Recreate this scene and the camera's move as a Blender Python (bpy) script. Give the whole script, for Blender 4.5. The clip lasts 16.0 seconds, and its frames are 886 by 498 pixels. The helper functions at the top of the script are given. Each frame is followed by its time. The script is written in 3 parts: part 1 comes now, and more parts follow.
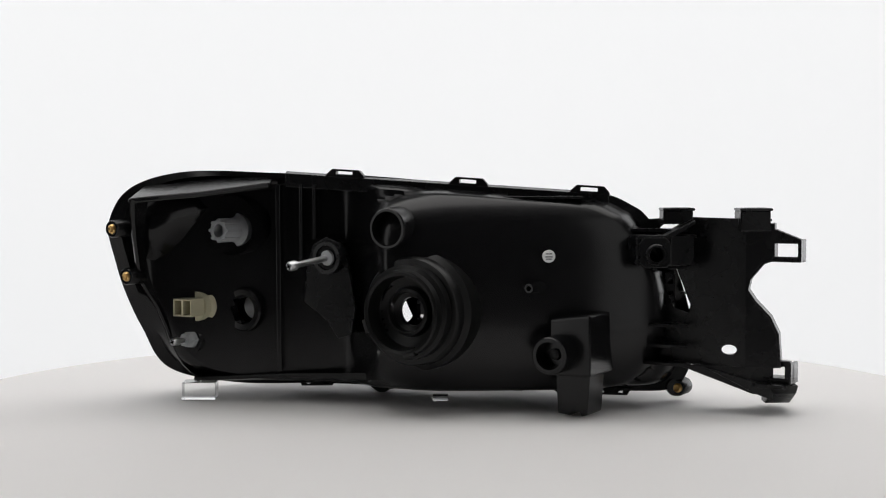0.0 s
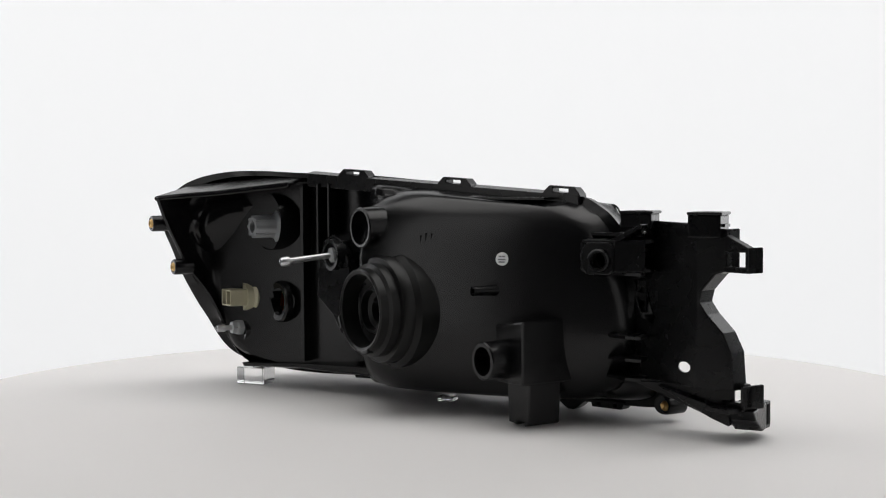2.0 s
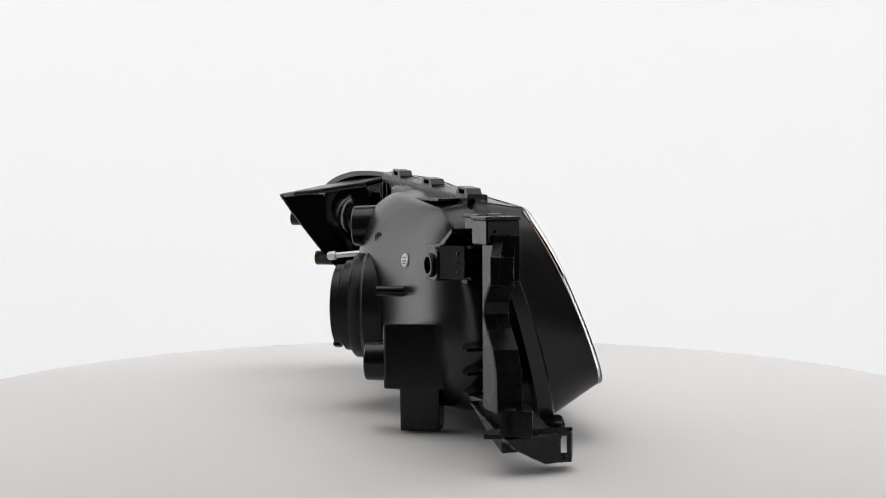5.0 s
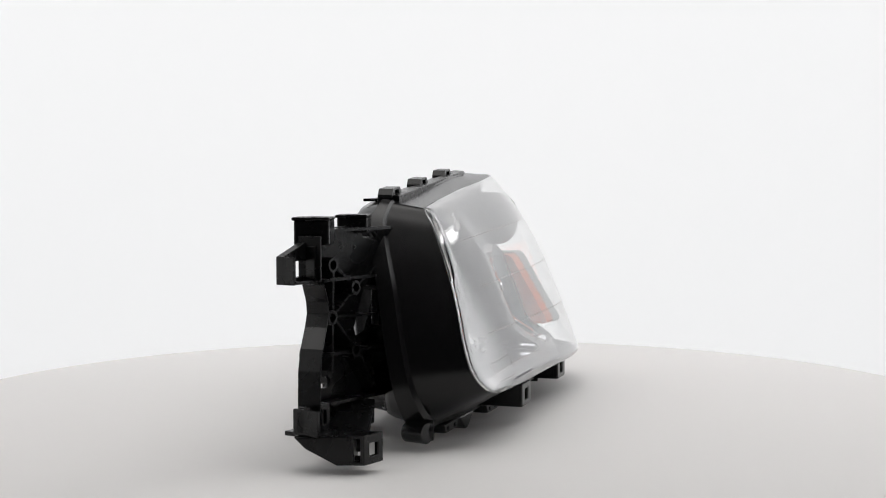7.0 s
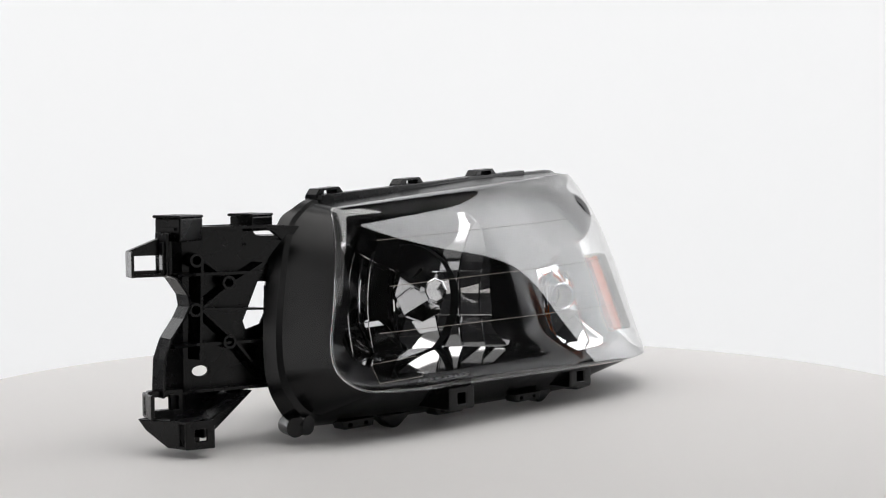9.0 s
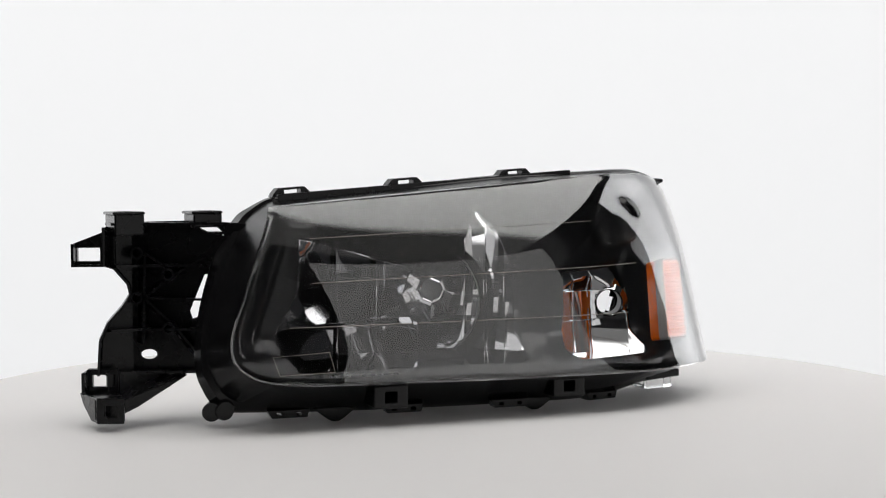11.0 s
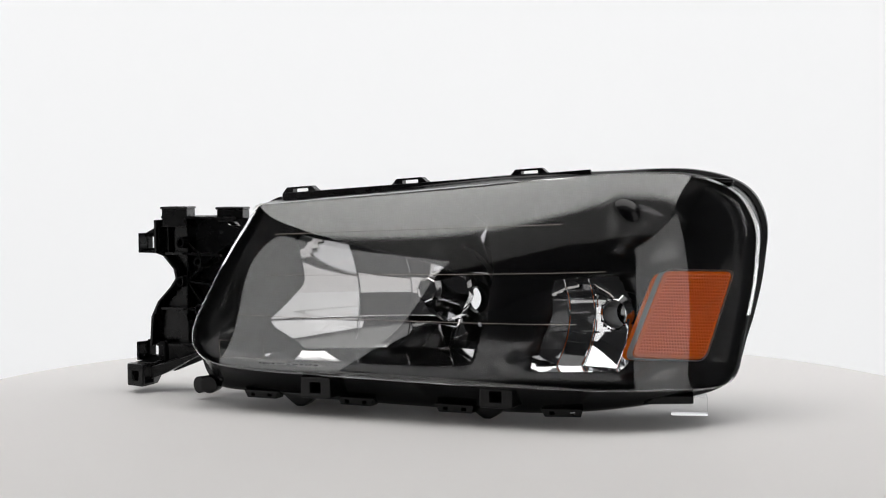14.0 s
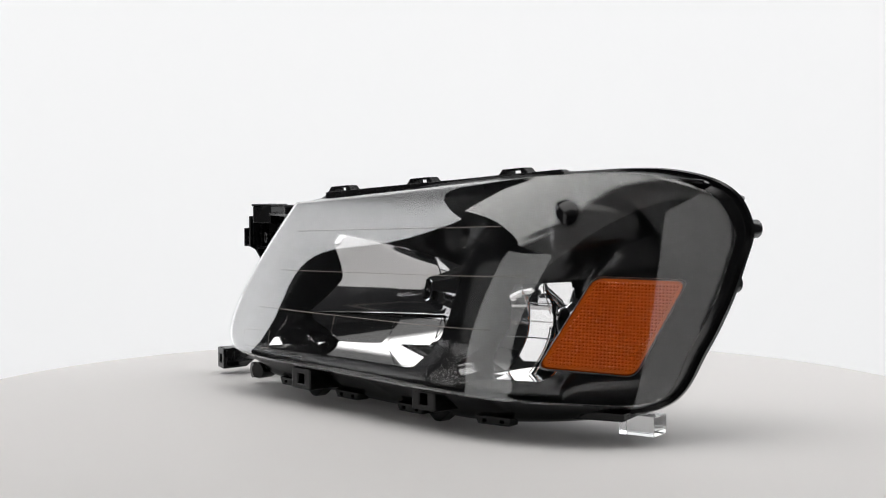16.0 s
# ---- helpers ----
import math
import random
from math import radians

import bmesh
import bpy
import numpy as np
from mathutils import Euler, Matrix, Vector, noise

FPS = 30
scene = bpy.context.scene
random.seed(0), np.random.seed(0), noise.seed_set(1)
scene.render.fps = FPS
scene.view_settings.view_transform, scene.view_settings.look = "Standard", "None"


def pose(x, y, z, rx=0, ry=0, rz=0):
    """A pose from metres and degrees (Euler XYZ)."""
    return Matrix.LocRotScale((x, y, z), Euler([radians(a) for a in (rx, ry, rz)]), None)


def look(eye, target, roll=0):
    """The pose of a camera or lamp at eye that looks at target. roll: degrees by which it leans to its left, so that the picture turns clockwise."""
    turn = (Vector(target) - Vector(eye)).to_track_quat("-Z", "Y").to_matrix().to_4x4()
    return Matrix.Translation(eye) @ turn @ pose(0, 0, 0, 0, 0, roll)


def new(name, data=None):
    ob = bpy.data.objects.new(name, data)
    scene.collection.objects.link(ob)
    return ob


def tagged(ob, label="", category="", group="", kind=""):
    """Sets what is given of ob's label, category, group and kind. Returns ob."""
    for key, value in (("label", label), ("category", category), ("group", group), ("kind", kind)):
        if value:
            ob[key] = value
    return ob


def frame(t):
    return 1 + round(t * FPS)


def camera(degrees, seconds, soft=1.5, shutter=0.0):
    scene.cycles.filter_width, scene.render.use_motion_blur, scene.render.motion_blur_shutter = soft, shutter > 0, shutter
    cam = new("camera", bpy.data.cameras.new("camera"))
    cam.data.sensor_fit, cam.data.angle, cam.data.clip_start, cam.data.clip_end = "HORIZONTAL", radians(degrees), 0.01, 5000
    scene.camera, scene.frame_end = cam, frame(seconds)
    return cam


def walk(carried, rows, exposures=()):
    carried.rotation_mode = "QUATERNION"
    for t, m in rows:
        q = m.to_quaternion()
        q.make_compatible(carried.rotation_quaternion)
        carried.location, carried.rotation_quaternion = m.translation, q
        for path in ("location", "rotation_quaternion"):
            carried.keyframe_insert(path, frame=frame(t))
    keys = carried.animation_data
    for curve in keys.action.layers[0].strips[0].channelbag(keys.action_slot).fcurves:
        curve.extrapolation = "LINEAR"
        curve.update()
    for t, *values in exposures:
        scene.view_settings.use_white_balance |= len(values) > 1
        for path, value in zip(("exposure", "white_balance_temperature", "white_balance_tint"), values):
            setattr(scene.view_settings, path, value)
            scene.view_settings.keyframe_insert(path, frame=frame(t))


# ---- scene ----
# ---- camera: fixed before the turntable ----
EYE = (0.0, -1.25, 0.2065)
cam = camera(35.56, 16.0, soft=1.1)
view = look(EYE, (math.sin(0.00323), -1.25 + math.cos(0.00323), 0.2065 - math.tan(0.05273)), -0.29)
walk(cam, [(0.0, view), (16.0, view)])
SPIN = -13.4841  # degrees a second

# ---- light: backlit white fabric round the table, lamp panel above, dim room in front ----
scene.view_settings.exposure = 0.0
world = bpy.data.worlds.new("world")
scene.world = world
world.use_nodes = True
world.node_tree.nodes["Background"].inputs[0].default_value = (0.9, 0.95, 1.0, 1)
world.node_tree.nodes["Background"].inputs[1].default_value = 0.012


# ---- materials ----
def material(name, color, rough=0.5, metal=0.0, grain=0.0, scale=400.0, relief=0.0, spec=0.5, vary=0.0):
    """Procedural surface: base colour, mottling of colour and gloss at two scales, fine relief."""
    m = bpy.data.materials.new(name)
    m.use_nodes = True
    nt = m.node_tree
    b = nt.nodes["Principled BSDF"]
    b.inputs["Base Color"].default_value = (*color, 1)
    b.inputs["Roughness"].default_value = rough
    b.inputs["Metallic"].default_value = metal
    b.inputs["Specular IOR Level"].default_value = spec
    co = nt.nodes.new("ShaderNodeTexCoord")
    n1 = nt.nodes.new("ShaderNodeTexNoise")
    n1.inputs["Scale"].default_value = scale
    n1.inputs["Detail"].default_value = 3
    n2 = nt.nodes.new("ShaderNodeTexNoise")
    n2.inputs["Scale"].default_value = scale / 22
    n2.inputs["Detail"].default_value = 4
    for n in (n1, n2):
        nt.links.new(co.outputs["Object"], n.inputs["Vector"])
    if grain:
        r = nt.nodes.new("ShaderNodeMapRange")
        r.inputs["To Min"].default_value = max(rough - grain, 0.02)
        r.inputs["To Max"].default_value = rough + grain
        nt.links.new(n2.outputs["Fac"], r.inputs["Value"])
        nt.links.new(r.outputs["Result"], b.inputs["Roughness"])
    if vary:
        mix = nt.nodes.new("ShaderNodeMix")
        mix.data_type = "RGBA"
        mix.inputs["A"].default_value = (*[c * (1 - vary) for c in color], 1)
        mix.inputs["B"].default_value = (*[min(c * (1 + vary), 1) for c in color], 1)
        nt.links.new(n2.outputs["Fac"], mix.inputs["Factor"])
        nt.links.new(mix.outputs["Result"], b.inputs["Base Color"])
    if relief:
        bp = nt.nodes.new("ShaderNodeBump")
        bp.inputs["Strength"].default_value = 0.35
        bp.inputs["Distance"].default_value = relief
        nt.links.new(n1.outputs["Fac"], bp.inputs["Height"])
        nt.links.new(bp.outputs["Normal"], b.inputs["Normal"])
    return m


def clear(name, color, ior=1.45, rough=0.0):
    m = bpy.data.materials.new(name)
    m.use_nodes = True
    b = m.node_tree.nodes["Principled BSDF"]
    b.inputs["Base Color"].default_value = (*color, 1)
    b.inputs["Transmission Weight"].default_value = 1
    b.inputs["IOR"].default_value = ior
    b.inputs["Roughness"].default_value = rough
    return m


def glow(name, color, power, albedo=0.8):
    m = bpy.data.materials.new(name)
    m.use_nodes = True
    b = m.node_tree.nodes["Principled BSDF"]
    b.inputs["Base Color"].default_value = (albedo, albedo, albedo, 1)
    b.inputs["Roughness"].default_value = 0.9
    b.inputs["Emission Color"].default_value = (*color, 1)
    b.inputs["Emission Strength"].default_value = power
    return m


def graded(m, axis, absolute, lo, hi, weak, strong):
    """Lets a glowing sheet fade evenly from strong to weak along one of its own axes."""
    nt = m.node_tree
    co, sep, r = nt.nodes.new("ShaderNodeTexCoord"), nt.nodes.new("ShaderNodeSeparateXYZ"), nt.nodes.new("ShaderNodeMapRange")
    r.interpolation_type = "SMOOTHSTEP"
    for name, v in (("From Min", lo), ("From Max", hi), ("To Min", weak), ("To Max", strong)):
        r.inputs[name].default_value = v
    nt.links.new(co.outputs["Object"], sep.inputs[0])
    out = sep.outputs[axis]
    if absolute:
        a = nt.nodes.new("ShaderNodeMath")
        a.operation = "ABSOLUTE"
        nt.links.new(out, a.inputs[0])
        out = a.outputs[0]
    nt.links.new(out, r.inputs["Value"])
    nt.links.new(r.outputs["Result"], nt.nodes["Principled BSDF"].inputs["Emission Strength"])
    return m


BLACK = material("black_plastic", (0.005, 0.005, 0.0055), 0.24, grain=0.06, scale=2200, relief=0.000008, vary=0.15, spec=0.3)
SATIN = material("satin_black_plastic", (0.005, 0.005, 0.0055), 0.27, grain=0.06, scale=1200, relief=0.00004, vary=0.15, spec=0.26)
GLOSS = material("gloss_black_bezel", (0.004, 0.004, 0.0045), 0.16, grain=0.04, scale=900, spec=0.3)
RUBBER = material("black_rubber", (0.006, 0.006, 0.006), 0.36, grain=0.08, scale=1500, relief=0.00005, vary=0.2, spec=0.22)
CHROME = material("vapour_chrome", (0.8, 0.8, 0.81), 0.03, metal=1.0, grain=0.02, scale=300)
GREY = material("grey_nylon", (0.32, 0.33, 0.34), 0.5, grain=0.05, vary=0.1)
CREAM = material("cream_nylon", (0.46, 0.43, 0.3), 0.5, grain=0.05, vary=0.1)
STEEL = material("zinc_steel", (0.55, 0.55, 0.56), 0.35, metal=1.0, grain=0.1, vary=0.1)
BRASS = material("yellow_zinc", (0.62, 0.4, 0.16), 0.3, metal=1.0, grain=0.1, vary=0.15)
PAPER = material("white_label_stock", (0.75, 0.75, 0.75), 0.5, vary=0.03)
INK = material("grey_ink", (0.2, 0.2, 0.21), 0.6)
TABLE = material("white_laminate", (0.675, 0.661, 0.655), 0.55, grain=0.05, scale=120, vary=0.015, spec=0.05)
LENS = clear("clear_polycarbonate", (1, 1, 1), 1.58)
ACRYL = clear("clear_acrylic", (0.97, 0.98, 0.98), 1.49)
RIM = material("pale_moulding", (0.4, 0.36, 0.33), 0.2)
AMBERBACK = material("amber_reflex_backing", (0.95, 0.155, 0.004), 0.16, grain=0.05, scale=900, vary=0.12)
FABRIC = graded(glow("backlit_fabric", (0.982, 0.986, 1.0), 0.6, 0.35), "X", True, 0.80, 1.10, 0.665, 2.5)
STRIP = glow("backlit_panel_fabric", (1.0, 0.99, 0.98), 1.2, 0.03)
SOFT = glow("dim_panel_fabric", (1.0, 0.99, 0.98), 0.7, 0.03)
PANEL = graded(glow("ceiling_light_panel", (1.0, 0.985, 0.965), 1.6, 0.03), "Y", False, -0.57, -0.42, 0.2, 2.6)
ROOM = material("grey_studio_wall", (0.07, 0.07, 0.072), 0.9, scale=20, vary=0.1)
DARK = material("dark_painted_steel", (0.05, 0.05, 0.052), 0.6, scale=60, vary=0.2)
FLOORING = material("dark_studio_floor", (0.06, 0.058, 0.055), 0.7, scale=20, vary=0.2)


# ---- mesh tools ----
def part(name, bm, mat, parent=None, label="", smooth=False, bevel=0.0):
    """One mesh object from a bmesh, under a thing or a part."""
    bmesh.ops.recalc_face_normals(bm, faces=bm.faces)
    me = bpy.data.meshes.new(name)
    bm.to_mesh(me)
    bm.free()
    me.materials.append(mat)
    if smooth:
        for p in me.polygons:
            p.use_smooth = True
        me.set_sharp_from_angle(angle=radians(38))
    ob = new(name, me)
    if parent:
        ob.parent = parent
    if label:
        ob["label"] = label
    if bevel:
        md = ob.modifiers.new("edge", "BEVEL")
        md.width, md.segments, md.limit_method, md.angle_limit = bevel, 2, "ANGLE", radians(40)
        md.harden_normals = False
    return ob


def thing(name, label, category, group="", kind=""):
    return tagged(new(name), label, category, group, kind)


def add_box(bm, x0, x1, y0, y1, z0, z1, m=None):
    r = bmesh.ops.create_cube(bm, size=1)["verts"]
    for v in r:
        v.co = Vector(((x0 + x1) / 2 + v.co.x * (x1 - x0), (y0 + y1) / 2 + v.co.y * (y1 - y0), (z0 + z1) / 2 + v.co.z * (z1 - z0)))
        if m:
            v.co = m @ v.co
    return bm


def box(*a, m=None):
    return add_box(bmesh.new(), *a, m=m)


def add_loft(bm, loops, close0=True, close1=True):
    """Skin between closed loops with equal numbers of points."""
    rows = [[bm.verts.new(p) for p in lp] for lp in loops]
    n = len(rows[0])
    for a, b in zip(rows, rows[1:]):
        for i in range(n):
            bm.faces.new((a[i], a[(i + 1) % n], b[(i + 1) % n], b[i]))
    if close0:
        bm.faces.new(rows[0])
    if close1:
        bm.faces.new(rows[-1])
    return bm


def frame_of(axis):
    return Vector(axis).normalized().to_track_quat("Z", "Y").to_matrix()


def add_turned(bm, base, axis, profile, n=32, close0=True, close1=True):
    """A turned form: profile rows of (height along axis, radius)."""
    r = frame_of(axis)
    loops = []
    for h, rad in profile:
        loops.append([Vector(base) + r @ Vector((rad * math.cos(2 * math.pi * i / n), rad * math.sin(2 * math.pi * i / n), h)) for i in range(n)])
    return add_loft(bm, loops, close0, close1)


def turned(base, axis, profile, n=32, close0=True, close1=True):
    return add_turned(bmesh.new(), base, axis, profile, n, close0, close1)


def add_plate(bm, outer, holes, depth0, depth1, place, creases=()):
    """A flat plate with holes. outer and holes: 2D loops; place(a, b, d) gives the point in space."""
    edges = []
    for lp in (outer, *holes):
        vs = [bm.verts.new((a, b, 0)) for a, b in lp]
        edges += [bm.edges.new((vs[i], vs[(i + 1) % len(vs)])) for i in range(len(vs))]
    fs = [g for g in bmesh.ops.triangle_fill(bm, edges=edges, use_beauty=True)["geom"] if isinstance(g, bmesh.types.BMFace)]
    for x in creases:
        bmesh.ops.bisect_plane(bm, geom=bm.verts[:] + bm.edges[:] + bm.faces[:], plane_co=(x, 0, 0), plane_no=(1, 0, 0))
        fs = bm.faces[:]
    vs0 = {v for f in fs for v in f.verts}
    ext = bmesh.ops.extrude_face_region(bm, geom=fs)["geom"]
    vs1 = {g for g in ext if isinstance(g, bmesh.types.BMVert)}
    for v in vs0:
        v.co = Vector(place(v.co.x, v.co.y, depth0))
    for v in vs1:
        v.co = Vector(place(v.co.x, v.co.y, depth1))
    return bm


def plate_y(outer, holes, y0, y1):
    return add_plate(bmesh.new(), outer, holes, y0, y1, lambda a, b, d: (a, d, b))


def plate_x(outer, holes, x0, x1):
    return add_plate(bmesh.new(), outer, holes, x0, x1, lambda a, b, d: (d, a, b))


def plate_z(outer, holes, z0, z1):
    return add_plate(bmesh.new(), outer, holes, z0, z1, lambda a, b, d: (a, b, d))


def rect(a0, a1, b0, b1):
    return [(a0, b0), (a1, b0), (a1, b1), (a0, b1)]


def ring(a, b, ra, rb, n=16):
    return [(a + ra * math.cos(2 * math.pi * i / n), b + rb * math.sin(2 * math.pi * i / n)) for i in range(n)]


def tube(points, radius, n=8):
    """A thin round bar along a line of points."""
    bm = bmesh.new()
    pts = [Vector(p) for p in points]
    loops = []
    for i, p in enumerate(pts):
        d = pts[min(i + 1, len(pts) - 1)] - pts[max(i - 1, 0)]
        r = frame_of(d)
        loops.append([p + r @ Vector((radius * math.cos(2 * math.pi * k / n), radius * math.sin(2 * math.pi * k / n), 0)) for k in range(n)])
    return add_loft(bm, loops)


def smoothstep(a, b, v):
    """Smooth rise from 0 at a to 1 at b."""
    k = min(max((v - a) / (b - a), 0), 1)
    return k * k * (3 - 2 * k)


def spline_loop(pts, k):
    """A closed smooth loop through pts with k steps between two of them."""
    out, n = [], len(pts)
    for i in range(n):
        p0, p1, p2, p3 = (Vector(pts[(i + j - 1) % n]) for j in range(4))
        for s in range(k):
            t = s / k
            out.append(0.5 * ((2 * p1) + (p2 - p0) * t + (2 * p0 - 5 * p1 + 4 * p2 - p3) * t * t + (3 * p1 - p0 - 3 * p2 + p3) * t ** 3))
    return out


# ---- setting ----
def arc(r, z0, z1, a0, a1, n=72, thick=0.004):
    """An upright curved sheet; degrees from the far side, clockwise from above."""
    bm = bmesh.new()
    loops = []
    for i in range(n + 1):
        a = radians(a0 + (a1 - a0) * i / n)
        c, s = math.sin(a), math.cos(a)
        loops.append([(r * c, r * s, z0), ((r + thick) * c, (r + thick) * s, z0), ((r + thick) * c, (r + thick) * s, z1), (r * c, r * s, z1)])
    return add_loft(bm, loops)


def build_setting():
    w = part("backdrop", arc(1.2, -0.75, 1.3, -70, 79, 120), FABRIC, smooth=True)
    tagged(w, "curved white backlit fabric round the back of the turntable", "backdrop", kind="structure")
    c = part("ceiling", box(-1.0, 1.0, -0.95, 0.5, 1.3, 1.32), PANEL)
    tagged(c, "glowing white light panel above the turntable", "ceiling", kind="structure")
    f = part("floor", box(-2.6, 2.6, -2.6, 2.6, -0.8, -0.75), FLOORING)
    tagged(f, "dark studio floor", "floor", kind="structure")
    for name, b in (("wall_south", (-2.6, 2.6, -2.7, -2.6, -0.75, 2.4)), ("wall_north", (-2.6, 2.6, 2.6, 2.7, -0.75, 2.4)),
                    ("wall_west", (-2.7, -2.6, -2.7, 2.7, -0.75, 2.4)), ("wall_east", (2.6, 2.7, -2.7, 2.7, -0.75, 2.4)), ("wall_top", (-2.7, 2.7, -2.7, 2.7, 2.4, 2.45))):
        tagged(part(name, box(*b), ROOM), "plain grey painted studio wall", "wall", kind="structure")
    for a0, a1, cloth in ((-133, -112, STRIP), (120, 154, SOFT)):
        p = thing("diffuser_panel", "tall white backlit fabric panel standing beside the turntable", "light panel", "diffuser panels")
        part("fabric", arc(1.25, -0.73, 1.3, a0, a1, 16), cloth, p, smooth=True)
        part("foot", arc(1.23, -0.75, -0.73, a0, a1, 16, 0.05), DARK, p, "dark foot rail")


build_setting()


def build_turntable():
    t = thing("turntable", "round white laminate turntable carrying the headlight", "turntable")
    part("disc", turned((0, 0, -0.02), (0, 0, 1), [(0, 0.478), (0.001, 0.482), (0.0185, 0.4825), (0.02, 0.481)], 160), TABLE, t)
    part("pedestal", turned((0, 0, -0.749), (0, 0, 1), [(0, 0.3), (0.02, 0.3), (0.03, 0.12), (0.70, 0.12), (0.728, 0.2)], 48), DARK, t, "dark round pedestal")
    return t


turntable = build_turntable()

# ---- the headlight ----
headlight = thing("headlight", "black car headlight with clear lens and amber reflector on a turntable", "headlight")
BACK = Vector((-0.5, -0.866, 0))   # the lamp's own axis, backwards
SIDE = Vector((0.866, -0.5, 0))    # across it
FORE = -BACK


def front_y(x, z):
    """The outer face of the lens."""
    w = z - 0.115
    return (0.0705 - 0.2444 * x - 0.4440 * w + 0.1660 * x * x + 0.0058 * x * w - 1.0027 * w * w
            + 2.6300 * x ** 3 + 1.3682 * x * x * w - 12.5267 * x ** 4 - 10.3080 * w ** 3)


def lens_y(x, z):
    """The lens between its edges: it swells a little more than its rim."""
    a, b = min(abs(x - 0.025) / 0.18, 1), min(abs(z - 0.118) / 0.086, 1)
    return front_y(x, z) + 0.011 * (1 - a * a) * (1 - b ** 4)


# lens edge (x, z) and the flange behind it (x, y, z), round the lamp
EDGE = [((0.168, 0.1805), (0.152, -0.033, 0.1865)), ((0.155, 0.1822), (0.14, -0.029, 0.1878)), ((0.08, 0.1885), (0.08, -0.020, 0.1925)), ((0, 0.195), (0, -0.009, 0.2)),
        ((-0.08, 0.2015), (-0.08, 0.0, 0.2065)), ((-0.15, 0.2065), (-0.15, 0.006, 0.2085)), ((-0.19, 0.2075), (-0.195, 0.005, 0.2105)),
        ((-0.220, 0.2065), (-0.227, -0.005, 0.2095)), ((-0.247, 0.2005), (-0.256, -0.014, 0.203)), ((-0.2665, 0.190), (-0.275, -0.020, 0.192)),
        ((-0.2785, 0.1745), (-0.2855, -0.0225, 0.176)), ((-0.2845, 0.157), (-0.2895, -0.0225, 0.158)), ((-0.283, 0.135), (-0.287, -0.012, 0.135)),
        ((-0.279, 0.108), (-0.2815, 0.0, 0.106)), ((-0.269, 0.071), (-0.270, 0.018, 0.07)), ((-0.2555, 0.035), (-0.250, 0.040, 0.030)),
        ((-0.20, 0.0335), (-0.19, 0.055, 0.014)), ((-0.11, 0.0345), (-0.11, 0.08, 0.009)), ((0, 0.0355), (-0.02, 0.06, 0.008)),
        ((0.1, 0.037), (0.09, 0.032, 0.009)), ((0.165, 0.039), (0.17, 0.008, 0.011)), ((0.195, 0.042), (0.208, -0.004, 0.015)),
        ((0.212, 0.05), (0.2215, -0.013, 0.034)), ((0.219, 0.062), (0.2245, -0.019, 0.056)), ((0.2165, 0.08), (0.219, -0.025, 0.088)),
        ((0.205, 0.105), (0.2075, -0.031, 0.122)), ((0.19, 0.137), (0.193, -0.037, 0.15)), ((0.178, 0.16), (0.178, -0.040, 0.171)), ((0.1715, 0.1735), (0.166, -0.0365, 0.1795))]
EDGE_STEPS = 8
edge_xz = spline_loop([(a[0], 0, a[1]) for a, b in EDGE], EDGE_STEPS)
flange = spline_loop([b for a, b in EDGE], EDGE_STEPS)
edge = [Vector((p.x, front_y(p.x, p.z), p.z)) for p in edge_xz]
MID = Vector((-0.03, 0, 0.115))


def inset(loop, k, mid=MID):
    return [Vector((mid.x + (p.x - mid.x) * k, p.y, mid.z + (p.z - mid.z) * k)) for p in loop]


def build_lens():
    bm = bmesh.new()
    skirt = [e.lerp(f, 0.03) for e, f in zip(edge, flange)]
    loops = [skirt, edge]
    for k in (0.985, 0.965, 0.94, 0.9, 0.85, 0.8, 0.74, 0.68, 0.62, 0.55, 0.48, 0.42, 0.36, 0.3, 0.24, 0.18, 0.12, 0.07, 0.03):
        loops.append([Vector((p.x, lens_y(p.x, p.z) + 0.0006 * smoothstep(0, 0.06, 1 - k), p.z)) for p in inset(edge, k)])
    add_loft(bm, loops, False, True)
    ob = part("lens", bm, LENS, headlight, "clear glossy moulded lens", smooth=True)
    md = ob.modifiers.new("wall", "SOLIDIFY")
    md.thickness, md.offset = 0.0012, 0
    ob.visible_shadow = False
    return ob


lens = build_lens()


def back_y(x, z):
    """The back of the housing: a bowl behind the main beam, a recess behind the signal lamp."""
    dx, dz = (x - 0.06) / 0.145, (z - 0.103) / 0.094
    r = min((dx * dx) ** 1.6 + (dz * dz) ** 1.6, 1)
    bowl = -0.028 - 0.0415 * math.sqrt(max(1 - r, 0))
    k = 1 - smoothstep(-0.088, -0.045, x)
    return bowl + (0.012 - bowl) * k


